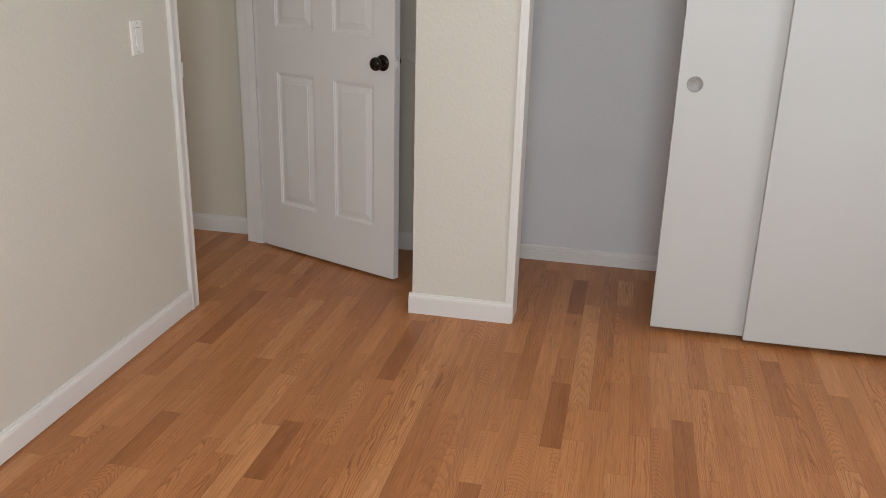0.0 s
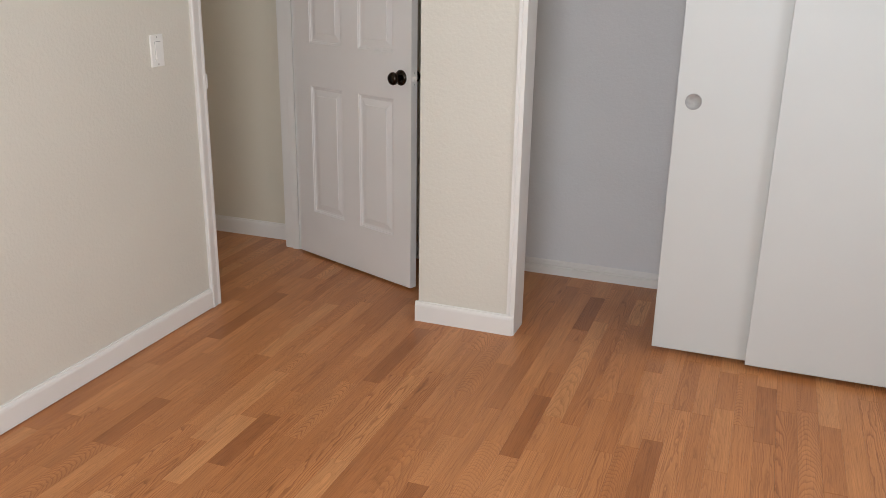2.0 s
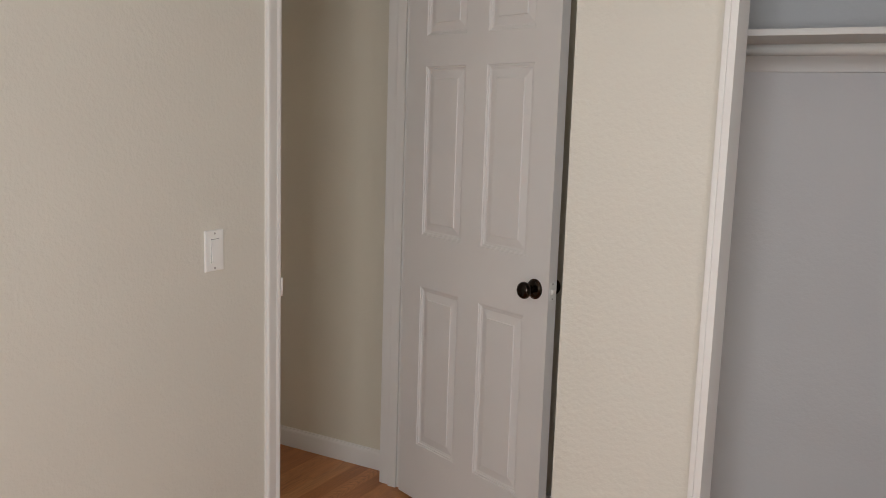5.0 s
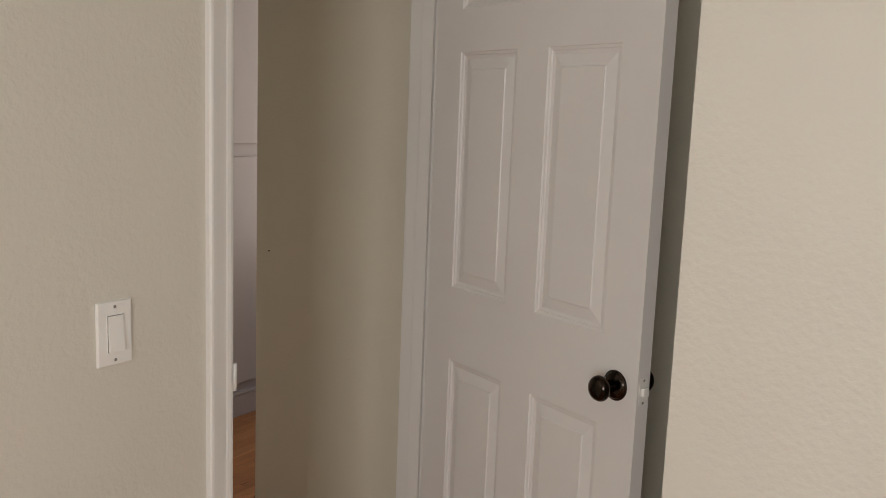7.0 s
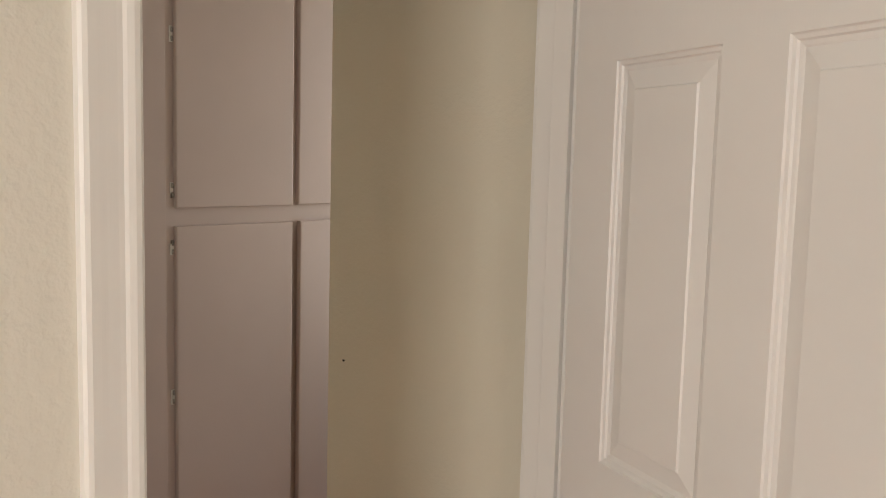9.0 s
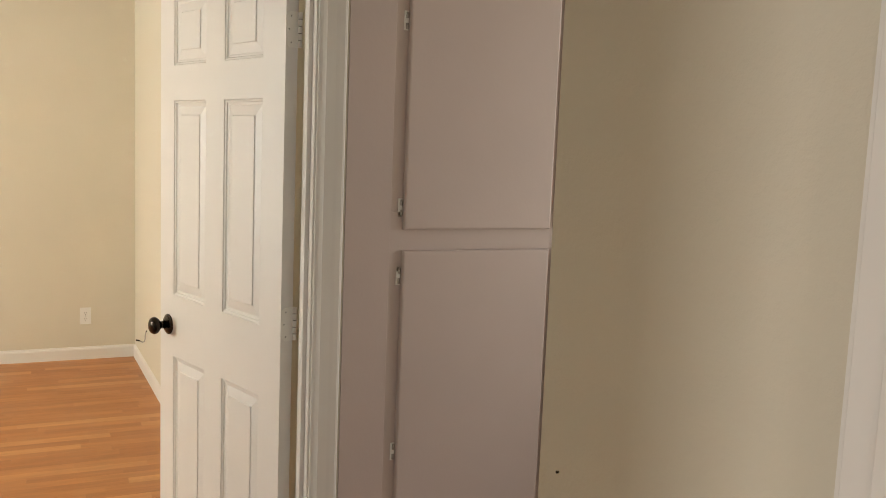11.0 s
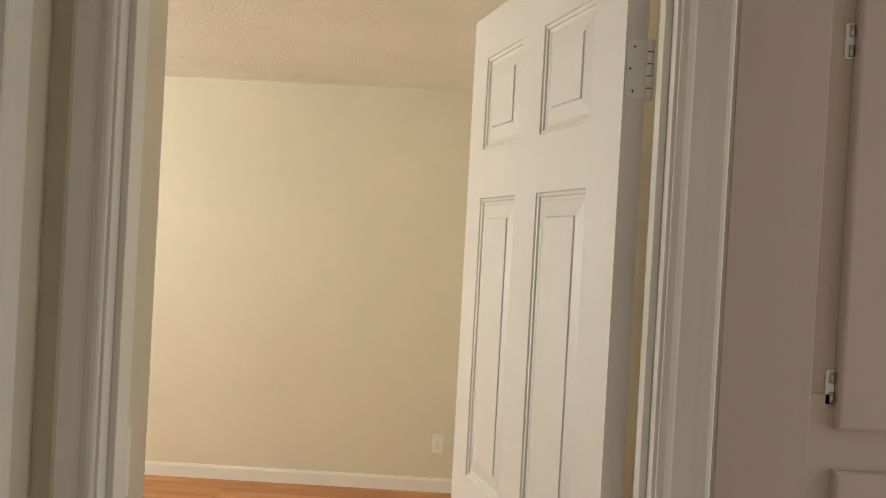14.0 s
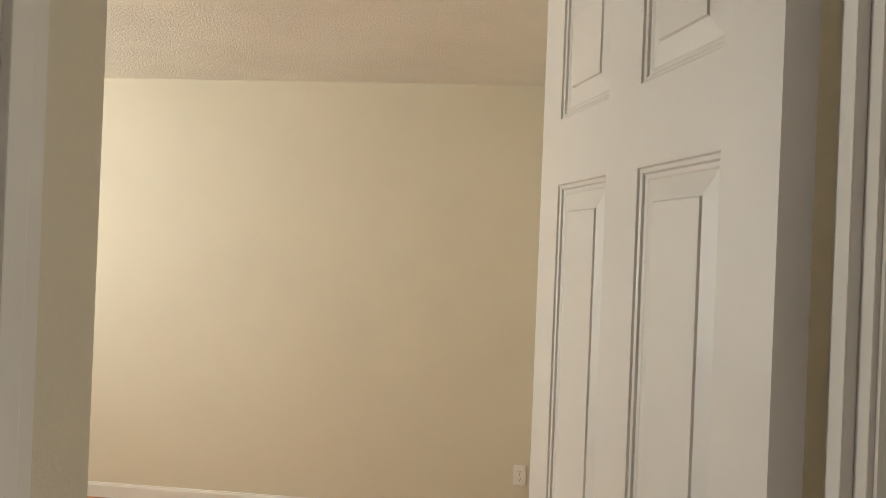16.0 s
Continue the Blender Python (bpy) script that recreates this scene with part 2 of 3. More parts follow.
DA0, DA1, DTOP = 0.030, 0.792, 2.052     # clear opening of the bedroom door
structure("wall_west", boxes((-0.115, 0, -3.6, DA0 - 0.02, 0, TOP), (-0.115, 0, DA0 - 0.02, DA1 + 0.02, DTOP + 0.02, TOP),
                             (-0.115, 0, DA1 + 0.02, NORTH, 0, TOP)), PALE, "cream wall with light orange peel texture", "wall")
structure("wall_north", boxes((-0.80, 0.975, NORTH, 1.03, 0, TOP)), CREAM, "cream wall of the hall and alcove", "wall")
structure("wall_hall_return", boxes((-0.80, -0.69, 1.03, 2.3, 0, TOP)), CREAM, "cream wall round the corner of the hall", "wall")
structure("wall_hall_end", boxes((-2.4, -1.69, 2.2, 2.3, 0, TOP), (-1.69, -0.80, 2.2, 2.3, 2.3, TOP)), CREAM, "cream wall closing the hall", "wall")
structure("wall_closet_back", boxes((0.975, EAST, 0.936, 1.03, 0, TOP)), CLOSET, "off-white back wall of the closet", "wall")
structure("wall_closet_pier", boxes((0.86, 1.25, 0.178, 0.295, 0, TOP)), PALE, "cream wall pier beside the closet opening", "wall")
structure("wall_closet_side", boxes((0.86, 0.975, 0.295, NORTH, 0, TOP)), PALE, "cream side wall of the closet", "wall")
structure("wall_closet_header", boxes((1.25, 3.13, 0.178, 0.295, 2.06, TOP)), PALE, "cream wall above the closet doors", "wall")
structure("wall_closet_stub", boxes((3.13, EAST, 0.178, 0.295, 0, TOP)), PALE, "short cream wall at the closet's end", "wall")
WX0, WX1, WZ0, WZ1 = 1.3, 2.4, 0.9, 2.1
structure("wall_south", boxes((0, WX0, SOUTHW - 0.1, SOUTHW, 0, TOP), (WX1, EAST, SOUTHW - 0.1, SOUTHW, 0, TOP), (WX0, WX1, SOUTHW - 0.1, SOUTHW, 0, WZ0),
                              (WX0, WX1, SOUTHW - 0.1, SOUTHW, WZ1, TOP)), PALE, "plain cream wall with an unseen window", "wall")
# opening invented for the side fill lamp
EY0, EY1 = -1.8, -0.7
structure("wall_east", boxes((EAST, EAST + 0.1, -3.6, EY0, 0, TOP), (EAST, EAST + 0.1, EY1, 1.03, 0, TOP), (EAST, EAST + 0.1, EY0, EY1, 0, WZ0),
                             (EAST, EAST + 0.1, EY0, EY1, WZ1, TOP)), PALE, "plain cream wall with an unseen window", "wall")
DB0, DB1 = -0.015, 0.750                   # clear opening of the far room's door
structure("wall_hall_west", boxes((ROOMX, HALLX, -0.21, DB0 - 0.02, 0, TOP)), CREAM, "cream hall wall beside the far room's door", "wall")
structure("wall_hall_header", boxes((ROOMX, HALLX, DB0 - 0.02, DB1 + 0.02, DTOP + 0.02, TOP)), CREAM, "cream wall above the far room's door", "wall")
structure("wall_hall_pier", boxes((ROOMX, HALLX, DB1 + 0.02, 0.955, 0, TOP)), CREAM, "narrow cream wall between door and linen cupboard", "wall")
structure("wall_cupboard_header", boxes((ROOMX, HALLX, 0.955, 1.95, 2.30, TOP)), CREAM, "cream wall above the linen cupboard", "wall")
structure("wall_hall_corner", boxes((ROOMX, HALLX, 1.95, 2.2, 0, TOP)), CREAM, "cream wall past the linen cupboard", "wall")
structure("wall_cupboard_back", boxes((-2.4, -2.3, 0.955, 2.2, 0, TOP)), CREAM, "plain wall behind the linen cupboard", "wall")
structure("wall_far_east", boxes((-1.972, ROOMX - 0.001, -4.0, -0.05, 0, TOP)), CREAM, "cream wall end inside the far room", "wall")
# the far room's side wall runs a little out of square
SKEW = math.atan2(0.144, 4.05)


def side_wall_y(x):
    return 0.702 + (x + 5.85) * math.tan(SKEW)


far_side = boxes((-5.95, ROOMX - 0.001, 0.70, 0.95, 0, TOP))
for v in far_side.verts:
    if v.co.y < 0.8:
        v.co.y = side_wall_y(v.co.x)
structure("wall_far_north", far_side, CREAM, "cream side wall of the far room", "wall")
structure("wall_far_west", boxes((-5.95, -5.85, -4.0, 0.702, 0, TOP)), CREAM, "cream far wall of the empty room", "wall")
FX0, FX1 = -4.5, -3.1
structure("wall_far_south", boxes((-5.85, FX0, -4.0, -3.9, 0, TOP), (FX1, -1.972, -4.0, -3.9, 0, TOP), (FX0, FX1, -4.0, -3.9, 0, WZ0),
                                  (FX0, FX1, -4.0, -3.9, WZ1, TOP)), CREAM, "plain cream wall with an unseen window", "wall")
HS = -0.110                               # hall face of the hall's south wall
HD0, HD1 = -1.545, -0.80
structure("wall_hall_south", boxes((ROOMX, HD0 - 0.02, HS - 0.1, HS, 0, TOP), (HD1 + 0.02, -0.115, HS - 0.1, HS, 0, TOP),
                                   (HD0 - 0.02, HD1 + 0.02, HS - 0.1, HS, DTOP + 0.02, TOP)), CREAM, "cream hall wall with a white door", "wall")

# ---- baseboards ----
baseboard("baseboard_west", (0, SOUTHW, 0.003), (0, 1, 0), (1, 0, 0), -SOUTHW + DA0 - 0.064)
baseboard("baseboard_alcove", (0.0, NORTH, 0), (1, 0, 0), (0, -1, 0), 0.86)
baseboard("baseboard_pier_side", (0.86, 0.178, 0), (0, 1, 0), (-1, 0, 0), NORTH - 0.178)
baseboard("baseboard_pier", (0.8475, 0.178, 0), (1, 0, 0), (0, -1, 0), 0.4145)
baseboard("baseboard_hall", (-0.80, NORTH, 0), (1, 0, 0), (0, -1, 0), 0.685)
baseboard("baseboard_hall_end", (-0.80, NORTH, 0), (0, 1, 0), (-1, 0, 0), 1.3)
CLOSET_BASE = [(0, 0), (0, 0.012), (0.040, 0.012), (0.043, 0.008), (0.048, 0.0105), (0.064, 0.009), (0.070, 0.005), (0.070, 0)]
structure("baseboard_closet", sweep(bmesh.new(), CLOSET_BASE, (0.975, 0.936, 0), (0, 0, 1), (0, -1, 0), (1, 0, 0), EAST - 0.975), TRIM,
          "white painted closet baseboard with a groove", "baseboard")
baseboard("baseboard_far_west", (-5.85, -3.9, 0), (0, 1, 0), (1, 0, 0), 4.60)
baseboard("baseboard_far_north", (-5.8375, side_wall_y(-5.8375), 0), (math.cos(SKEW), math.sin(SKEW), 0), (math.sin(SKEW), -math.cos(SKEW), 0), 3.95)
baseboard("baseboard_far_east", (-1.972, -3.9, 0), (0, 1, 0), (-1, 0, 0), 3.85)

# ---- door frames ----


def door_frame(name, label, axis_x, y0, y1, x_out, x_in, stop_at, casings):
    """Jambs, head and stops of an opening in a wall that faces x. casings: (face x, out, left width, right width)."""
    root = tagged(new(name), label, "door frame", kind="structure")
    part("jamb", boxes((x_out, x_in, y0 - 0.019, y0, 0, DTOP), bevel=0.0015), TRIM, root)
    part("jamb", boxes((x_out, x_in, y1, y1 + 0.019, 0, DTOP), bevel=0.0015), TRIM, root)
    part("head_jamb", boxes((x_out, x_in, y0 - 0.019, y1 + 0.019, DTOP, DTOP + 0.019), bevel=0.0015), TRIM, root)
    s0, s1 = stop_at
    part("door_stop", boxes((s0, s1, y0, y0 + 0.011, 0, DTOP - 0.011), bevel=0.002), TRIM, root)
    part("door_stop", boxes((s0, s1, y1 - 0.011, y1, 0, DTOP - 0.011), bevel=0.002), TRIM, root)
    part("door_stop", boxes((s0, s1, y0, y1, DTOP - 0.011, DTOP), bevel=0.002), TRIM, root)
    for face, out, wl, wr in casings:
        if wl:
            part("casing", sweep(bmesh.new(), casing_outline(wl), (face, y0 - 0.005, 0), (0, -1, 0), (out, 0, 0), (0, 0, 1), DTOP + 0.006), TRIM, root)
        if wr:
            part("casing", sweep(bmesh.new(), casing_outline(wr), (face, y1 + 0.005, 0), (0, 1, 0), (out, 0, 0), (0, 0, 1), DTOP + 0.006), TRIM, root)
        w = max(wl, wr)
        part("head_casing", sweep(bmesh.new(), casing_outline(w), (face, y0 - 0.005 - wl, DTOP + 0.006), (0, 0, 1), (out, 0, 0), (0, 1, 0),
                                  y1 - y0 + 0.01 + wl + wr), TRIM, root)
    return root


frame_a = door_frame("door_frame_1", "white moulded casing round the bedroom doorway", 0, DA0, DA1, -0.1155, 0.0005, (-0.075, -0.038),
                     [(0.0, 1, 0.064, 0.060), (-0.115, -1, 0.060, 0.060)])
frame_b = door_frame("door_frame_2", "white moulded casing round the far room's doorway", 0, DB0, DB1, ROOMX - 0.0005, HALLX + 0.0005, (-1.755, -1.718),
                     [(HALLX, 1, 0.058, 0.072)])

# strike plates
strike = part("strike_plate", boxes((-0.036, 0.004, DA0, DA0 + 0.0015, 0.91, 0.967), bevel=0.0006), NICKEL, frame_a, "painted steel strike plate")
part("strike_lip", lathe(bmesh.new(), [(-0.0285, 0.002), (-0.0285, 0.006), (0.0285, 0.006), (0.0285, 0.002)],
                         pose(0.004, DA0 + 0.001, 0.9385, 0, -90, 0), 14), PLASTIC, strike)

# ---- panelled doors ----
PANEL_ROWS = ((0.222, 0.832), (1.027, 1.630), (1.735, 1.933))   # above the door's own bottom edge
PANEL_RINGS = ((0.0, 0.0), (0.0022, -0.0028), (0.0070, -0.0040), (0.0092, -0.0070), (0.0140, -0.0078), (0.0165, -0.0088), (0.043, -0.0040), (0.0452, -0.0014))


def panel_leaf(w, h, thick, stile, mullion, extra):
    bm = bmesh.new()
    p = (w - 2 * stile - extra - mullion) / 2
    s0 = stile + extra
    xs = [0, s0, s0 + p, s0 + p + mullion, w - stile, w]
    zs = [0] + [z for row in PANEL_ROWS for z in row] + [h]
    for y_face, sign in ((0.0, 1), (thick, -1)):
        for i in range(5):
            for j in range(7):
                x0, x1, z0, z1 = xs[i], xs[i + 1], zs[j], zs[j + 1]
                if i in (1, 3) and j in (1, 3, 5):
                    last = None
                    for inset, depth in PANEL_RINGS:
                        y = y_face - sign * depth
                        ring = [bm.verts.new(c) for c in ((x0 + inset, y, z0 + inset), (x1 - inset, y, z0 + inset), (x1 - inset, y, z1 - inset), (x0 + inset, y, z1 - inset))]
                        if last:
                            for k in range(4):
                                bm.faces.new((last[k], last[(k + 1) % 4], ring[(k + 1) % 4], ring[k]))
                        last = ring
                    bm.faces.new(last)
                else:
                    bm.faces.new([bm.verts.new(c) for c in ((x0, y_face, z0), (x1, y_face, z0), (x1, y_face, z1), (x0, y_face, z1))])
    for a, b in (((0, 0), (w, 0)), ((w, 0), (w, h)), ((w, h), (0, h)), ((0, h), (0, 0))):
        bm.faces.new([bm.verts.new(c) for c in ((a[0], 0, a[1]), (b[0], 0, b[1]), (b[0], thick, b[1]), (a[0], thick, a[1]))])
    bmesh.ops.remove_doubles(bm, verts=bm.verts, dist=0.00005)
    return bm


KNOB = [(0.0, 0.0325), (0.003, 0.0325), (0.0042, 0.0312), (0.0042, 0.0290), (0.0065, 0.0280), (0.0090, 0.0245), (0.0105, 0.0175), (0.013, 0.0135), (0.026, 0.0115), (0.031, 0.0135), (0.034, 0.019),
        (0.039, 0.0245), (0.045, 0.0272), (0.051, 0.0268), (0.057, 0.0235), (0.061, 0.017), (0.063, 0.008), (0.0632, 0.001)]


def hinge(parent, z, thick):
    """Butt hinge on the leaf's hanging edge, painted over; its pin stands at the edge's far corner."""
    leaf = bmesh.new()
    pts = [(0.003, 0.0), (thick, 0.0), (thick, 0.089), (0.003, 0.089)]
    corner = []
    for (y, zz), (dy, dz) in zip(pts, ((0.012, 0.012), (0, 0), (0, 0), (0.012, -0.012))):
        if dy:
            cy, cz = y + dy, zz + dz
            base = 180 if zz == 0 else 90
            for k in range(5):
                a = radians(base + 22.5 * k)
                corner.append((cy + 0.012 * math.cos(a), cz + 0.012 * math.sin(a)))
        else:
            corner.append((y, zz))
    corner.sort(key=lambda c: math.atan2(c[1] - 0.0445, c[0] - 0.018))
    lo = [leaf.verts.new((0.0, y, z + zz)) for y, zz in corner]
    hi = [leaf.verts.new((-0.0018, y, z + zz)) for y, zz in corner]
    leaf.faces.new(hi), leaf.faces.new(lo)
    for k in range(len(lo)):
        leaf.faces.new((lo[k], lo[(k + 1) % len(lo)], hi[(k + 1) % len(hi)], hi[k]))
    h = part("hinge", leaf, PLASTIC, parent, "steel butt hinge painted over in white")
    for k in range(5):
        m = pose(-0.004, thick + 0.004, z + 0.0178 * k + 0.0004, 0, -90, 0)
        part("knuckle", lathe(bmesh.new(), [(0.0, 0.0035), (0.0006, 0.0055), (0.0164, 0.0055), (0.017, 0.0035)], m, 14), PLASTIC, h)
    for y, zz in ((0.014, 0.012), (0.008, 0.0445), (0.014, 0.077)):
        part("screw", lathe(bmesh.new(), [(0.0, 0.0042), (0.0004, 0.0036)], pose(-0.0018, y, z + zz, 0, 0, 180), 12), PLASTIC, h)
        part("screw_slot", boxes((-0.0026, -0.0020, y - 0.0024, y + 0.0024, z + zz - 0.0005, z + zz + 0.0005),
                                 (-0.0026, -0.0020, y - 0.0005, y + 0.0005, z + zz - 0.0024, z + zz + 0.0024)), SCREW, h)
    part("pin", lathe(bmesh.new(), [(0.0, 0.0046), (0.0875, 0.0046)], pose(-0.004, thick + 0.004, z + 0.0009, 0, -90, 0), 12), SCREW, h, "dark hinge pin")
    return h


def panel_door(name, label, w, stile, m, other_hand=False, extra=0.0):
    """Leaf from its hanging edge along x; its front faces -y, or +y when it is of the other hand."""
    root = tagged(new(name), label, "door", kind="structure")
    root.matrix_world = m
    thick, h = 0.035, 2.030
    leaf = part("leaf", panel_leaf(w, h, thick, stile, 0.108, extra), DOOR, root)
    k1 = part("door_knob", lathe(bmesh.new(), KNOB[7:], pose(w - 0.06, 0, 0.928, 0, 0, -90)), BRONZE, root, "oil-rubbed bronze round door knob")
    part("rose", lathe(bmesh.new(), KNOB[:8], pose(w - 0.06, 0, 0.928, 0, 0, -90)), BRONZE, k1)
    k2 = part("door_knob", lathe(bmesh.new(), KNOB[7:], pose(w - 0.06, thick, 0.928, 0, 0, 90)), BRONZE, root)
    part("rose", lathe(bmesh.new(), KNOB[:8], pose(w - 0.06, thick, 0.928, 0, 0, 90)), BRONZE, k2)
    plate = part("latch_plate", boxes((w, w + 0.0012, 0.005, 0.030, 0.8995, 0.9565), bevel=0.0005), PLASTIC, root, "painted latch plate")
    bolt = bmesh.new()
    box(bolt, w + 0.001, w + 0.010, 0.0095, 0.0255, 0.919, 0.937, bevel=0.003)
    part("latch_bolt", bolt, PLASTIC, plate)
    for zz in (0.904, 0.952):
        part("screw", lathe(bmesh.new(), [(0.0, 0.003), (0.0005, 0.0026)], pose(w + 0.0012, 0.0175, zz), 10), STEEL, plate)
    for z in (0.155, 1.002, 1.756):
        hinge(root, z, thick)
    if other_hand:
        for ob in root.children_recursive:
            ob.data.transform(Matrix.Diagonal((1, -1, 1, 1)))
            ob.data.flip_normals()
    return root


def hung(x0, y0, x1, y1, z):
    return pose(x0, y0, z, 0, 0, math.degrees(math.atan2(y1 - y0, x1 - x0)))


panel_door("door_1", "white six-panel bedroom door standing open, bronze knob", 0.765, 0.1065, hung(-0.006, 0.755, 0.707, 0.465, 0.012))
panel_door("door_2", "white six-panel door opened into the far room", 0.730, 0.094, hung(-1.7746, 0.6962, -2.472, 0.478, 0.012), True, 0.014)

# closed white door and casing in the hall's south wall
frame_c = tagged(new("door_frame_3"), "white moulded casing round the hall's side door", "door frame", kind="structure")
for x, s in ((HD0, -1), (HD1, 1)):
    part("casing", sweep(bmesh.new(), casing_outline(0.060), (x + s * 0.005, HS, 0), (s, 0, 0), (0, 1, 0), (0, 0, 1), DTOP + 0.006), TRIM, frame_c)
    part("jamb", boxes((min(x, x + s * 0.019), max(x, x + s * 0.019), HS - 0.1, HS, 0, DTOP)), TRIM, frame_c)
part("head_casing", sweep(bmesh.new(), casing_outline(0.060), (HD0 - 0.065, HS, DTOP + 0.006), (0, 0, 1), (0, 1, 0), (1, 0, 0), HD1 - HD0 + 0.13), TRIM, frame_c)
panel_door("door_3", "white six-panel door shut in the hall wall", HD1 - HD0 - 0.006, 0.1065, pose(HD0 + 0.003, HS - 0.05, 0.012), True)

# ---- closet ----
jamb_c = tagged(new("closet_frame"), "white trim lining the closet opening", "door frame", kind="structure")
part("jamb", boxes((1.25, 1.268, 0.172, 0.300, 0, 2.06), bevel=0.0015), TRIM, jamb_c)
part("edge_strip", boxes((1.236, 1.250, 0.168, 0.178, 0.085, 2.07), bevel=0.002), TRIM, jamb_c)
part("jamb", boxes((3.112, 3.13, 0.172, 0.300, 0, 2.06), bevel=0.0015), TRIM, jamb_c)
part("head_jamb", boxes((1.268, 3.112, 0.172, 0.300, 2.042, 2.06)), TRIM, jamb_c)
part("track", boxes((1.268, 3.112, 0.185, 0.298, 2.012, 2.0415), bevel=0.001), NICKEL, jamb_c, "aluminium sliding door track")


def sliding_door(name, label, x0, x1, y0, pull_x):
    root = tagged(new(name), label, "sliding door", kind="structure")
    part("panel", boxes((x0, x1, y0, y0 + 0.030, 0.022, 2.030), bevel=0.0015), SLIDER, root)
    if pull_x:
        cup = [(0.0, 0.0285), (0.0015, 0.0285), (0.002, 0.0265), (0.0005, 0.0255), (0.0004, 0.002)]
        part("finger_pull", lathe(bmesh.new(), cup, pose(pull_x, y0, 0.961, 0, 0, -90)), PULL, root, "round dull nickel finger pull")
    return root


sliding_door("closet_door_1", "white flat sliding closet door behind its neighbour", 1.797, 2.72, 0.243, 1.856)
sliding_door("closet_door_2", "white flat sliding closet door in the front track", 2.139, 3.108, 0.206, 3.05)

shelf = tagged(new("closet_shelf"), "white painted closet shelf on a wall cleat", "shelf")
part("board", boxes((0.976, EAST - 0.001, 0.600, 0.9355, 1.719, 1.738), bevel=0.002), TRIM, shelf)
part("cleat", boxes((0.976, EAST - 0.001, 0.917, 0.9355, 1.638, 1.7185), bevel=0.002), TRIM, shelf)
part("side_cleat", boxes((0.9755, 0.995, 0.60, 0.916, 1.638, 1.7185), bevel=0.002), TRIM, shelf)
rod = tagged(new("closet_rod", mesh_of("closet_rod", lathe(bmesh.new(), [(0.0, 0.0165), (2.42, 0.0165)], pose(0.976, 0.64, 1.683), 24), TRIM)),
             "white painted wooden hanging rod under the shelf", "closet rod")
part("joint", lathe(bmesh.new(), [(0.0, 0.0171), (0.004, 0.0171)], pose(1.62, 0.64, 1.683), 24), TRIM, rod)

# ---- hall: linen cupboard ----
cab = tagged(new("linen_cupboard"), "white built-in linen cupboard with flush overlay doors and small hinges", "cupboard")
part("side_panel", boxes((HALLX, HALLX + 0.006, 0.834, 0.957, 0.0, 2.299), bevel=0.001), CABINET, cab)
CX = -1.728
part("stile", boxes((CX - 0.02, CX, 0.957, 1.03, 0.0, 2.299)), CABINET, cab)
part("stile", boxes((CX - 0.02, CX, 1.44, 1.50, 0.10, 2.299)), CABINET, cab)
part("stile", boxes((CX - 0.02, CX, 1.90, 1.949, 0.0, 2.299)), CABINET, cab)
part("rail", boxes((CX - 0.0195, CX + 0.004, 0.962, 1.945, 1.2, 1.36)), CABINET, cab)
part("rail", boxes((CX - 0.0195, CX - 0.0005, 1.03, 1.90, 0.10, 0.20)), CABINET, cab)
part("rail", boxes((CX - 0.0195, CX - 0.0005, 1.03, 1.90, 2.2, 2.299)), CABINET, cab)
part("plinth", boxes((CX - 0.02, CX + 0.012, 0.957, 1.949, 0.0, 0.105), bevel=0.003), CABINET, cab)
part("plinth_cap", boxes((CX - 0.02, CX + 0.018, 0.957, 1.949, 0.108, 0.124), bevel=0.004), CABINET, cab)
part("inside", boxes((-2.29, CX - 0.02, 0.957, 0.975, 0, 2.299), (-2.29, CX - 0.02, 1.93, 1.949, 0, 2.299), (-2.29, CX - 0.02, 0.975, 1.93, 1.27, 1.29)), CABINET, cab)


def cupboard_door(y0, y1, z0, z1, hinge_rows, swing, hinge_y):
    d = new("cupboard_door")
    d.parent = cab
    d.matrix_world = pose(CX + 0.0015, y0 if hinge_y == y0 else y1, 0, 0, 0, swing)
    w = y1 - y0
    a, b = (0.0, w) if hinge_y == y0 else (-w, 0.0)
    bm = boxes((0.0, 0.019, a, b, z0, z1))
    edges = [e for e in bm.edges if all(v.co.x > 0.01 for v in e.verts)]
    bmesh.ops.bevel(bm, geom=edges, offset=0.006, segments=3, profile=0.5, affect="EDGES")
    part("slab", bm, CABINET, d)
    s = -1 if hinge_y == y0 else 1
    for z in hinge_rows:
        h = part("hinge", boxes((0.0, 0.0025, min(0, s * 0.012) + (0.001 * s), max(0, s * 0.012) + 0.001 * s, z, z + 0.05), bevel=0.0008), PLASTIC, d, "small painted cupboard hinge")
        for k in (0.003, 0.031):
            part("knuckle", lathe(bmesh.new(), [(0.0, 0.002), (0.0006, 0.0038), (0.0154, 0.0038), (0.016, 0.002)], pose(0.0045, s * 0.005, z + k, 0, -90, 0), 12), STEEL, h)
    return d


cupboard_door(1.006, 1.456, 0.168, 1.256, (0.676, 1.163), 0, 1.006)
cupboard_door(1.006, 1.456, 1.313, 2.24, (1.345, 1.83), 0, 1.006)
cupboard_door(1.480, 1.925, 0.168, 1.258, (0.676, 1.163), 1.2, 1.925)
cupboard_door(1.478, 1.925, 1.315, 2.24, (1.345, 1.83), 0, 1.925)

# ---- switches, outlet, wall bumper ----


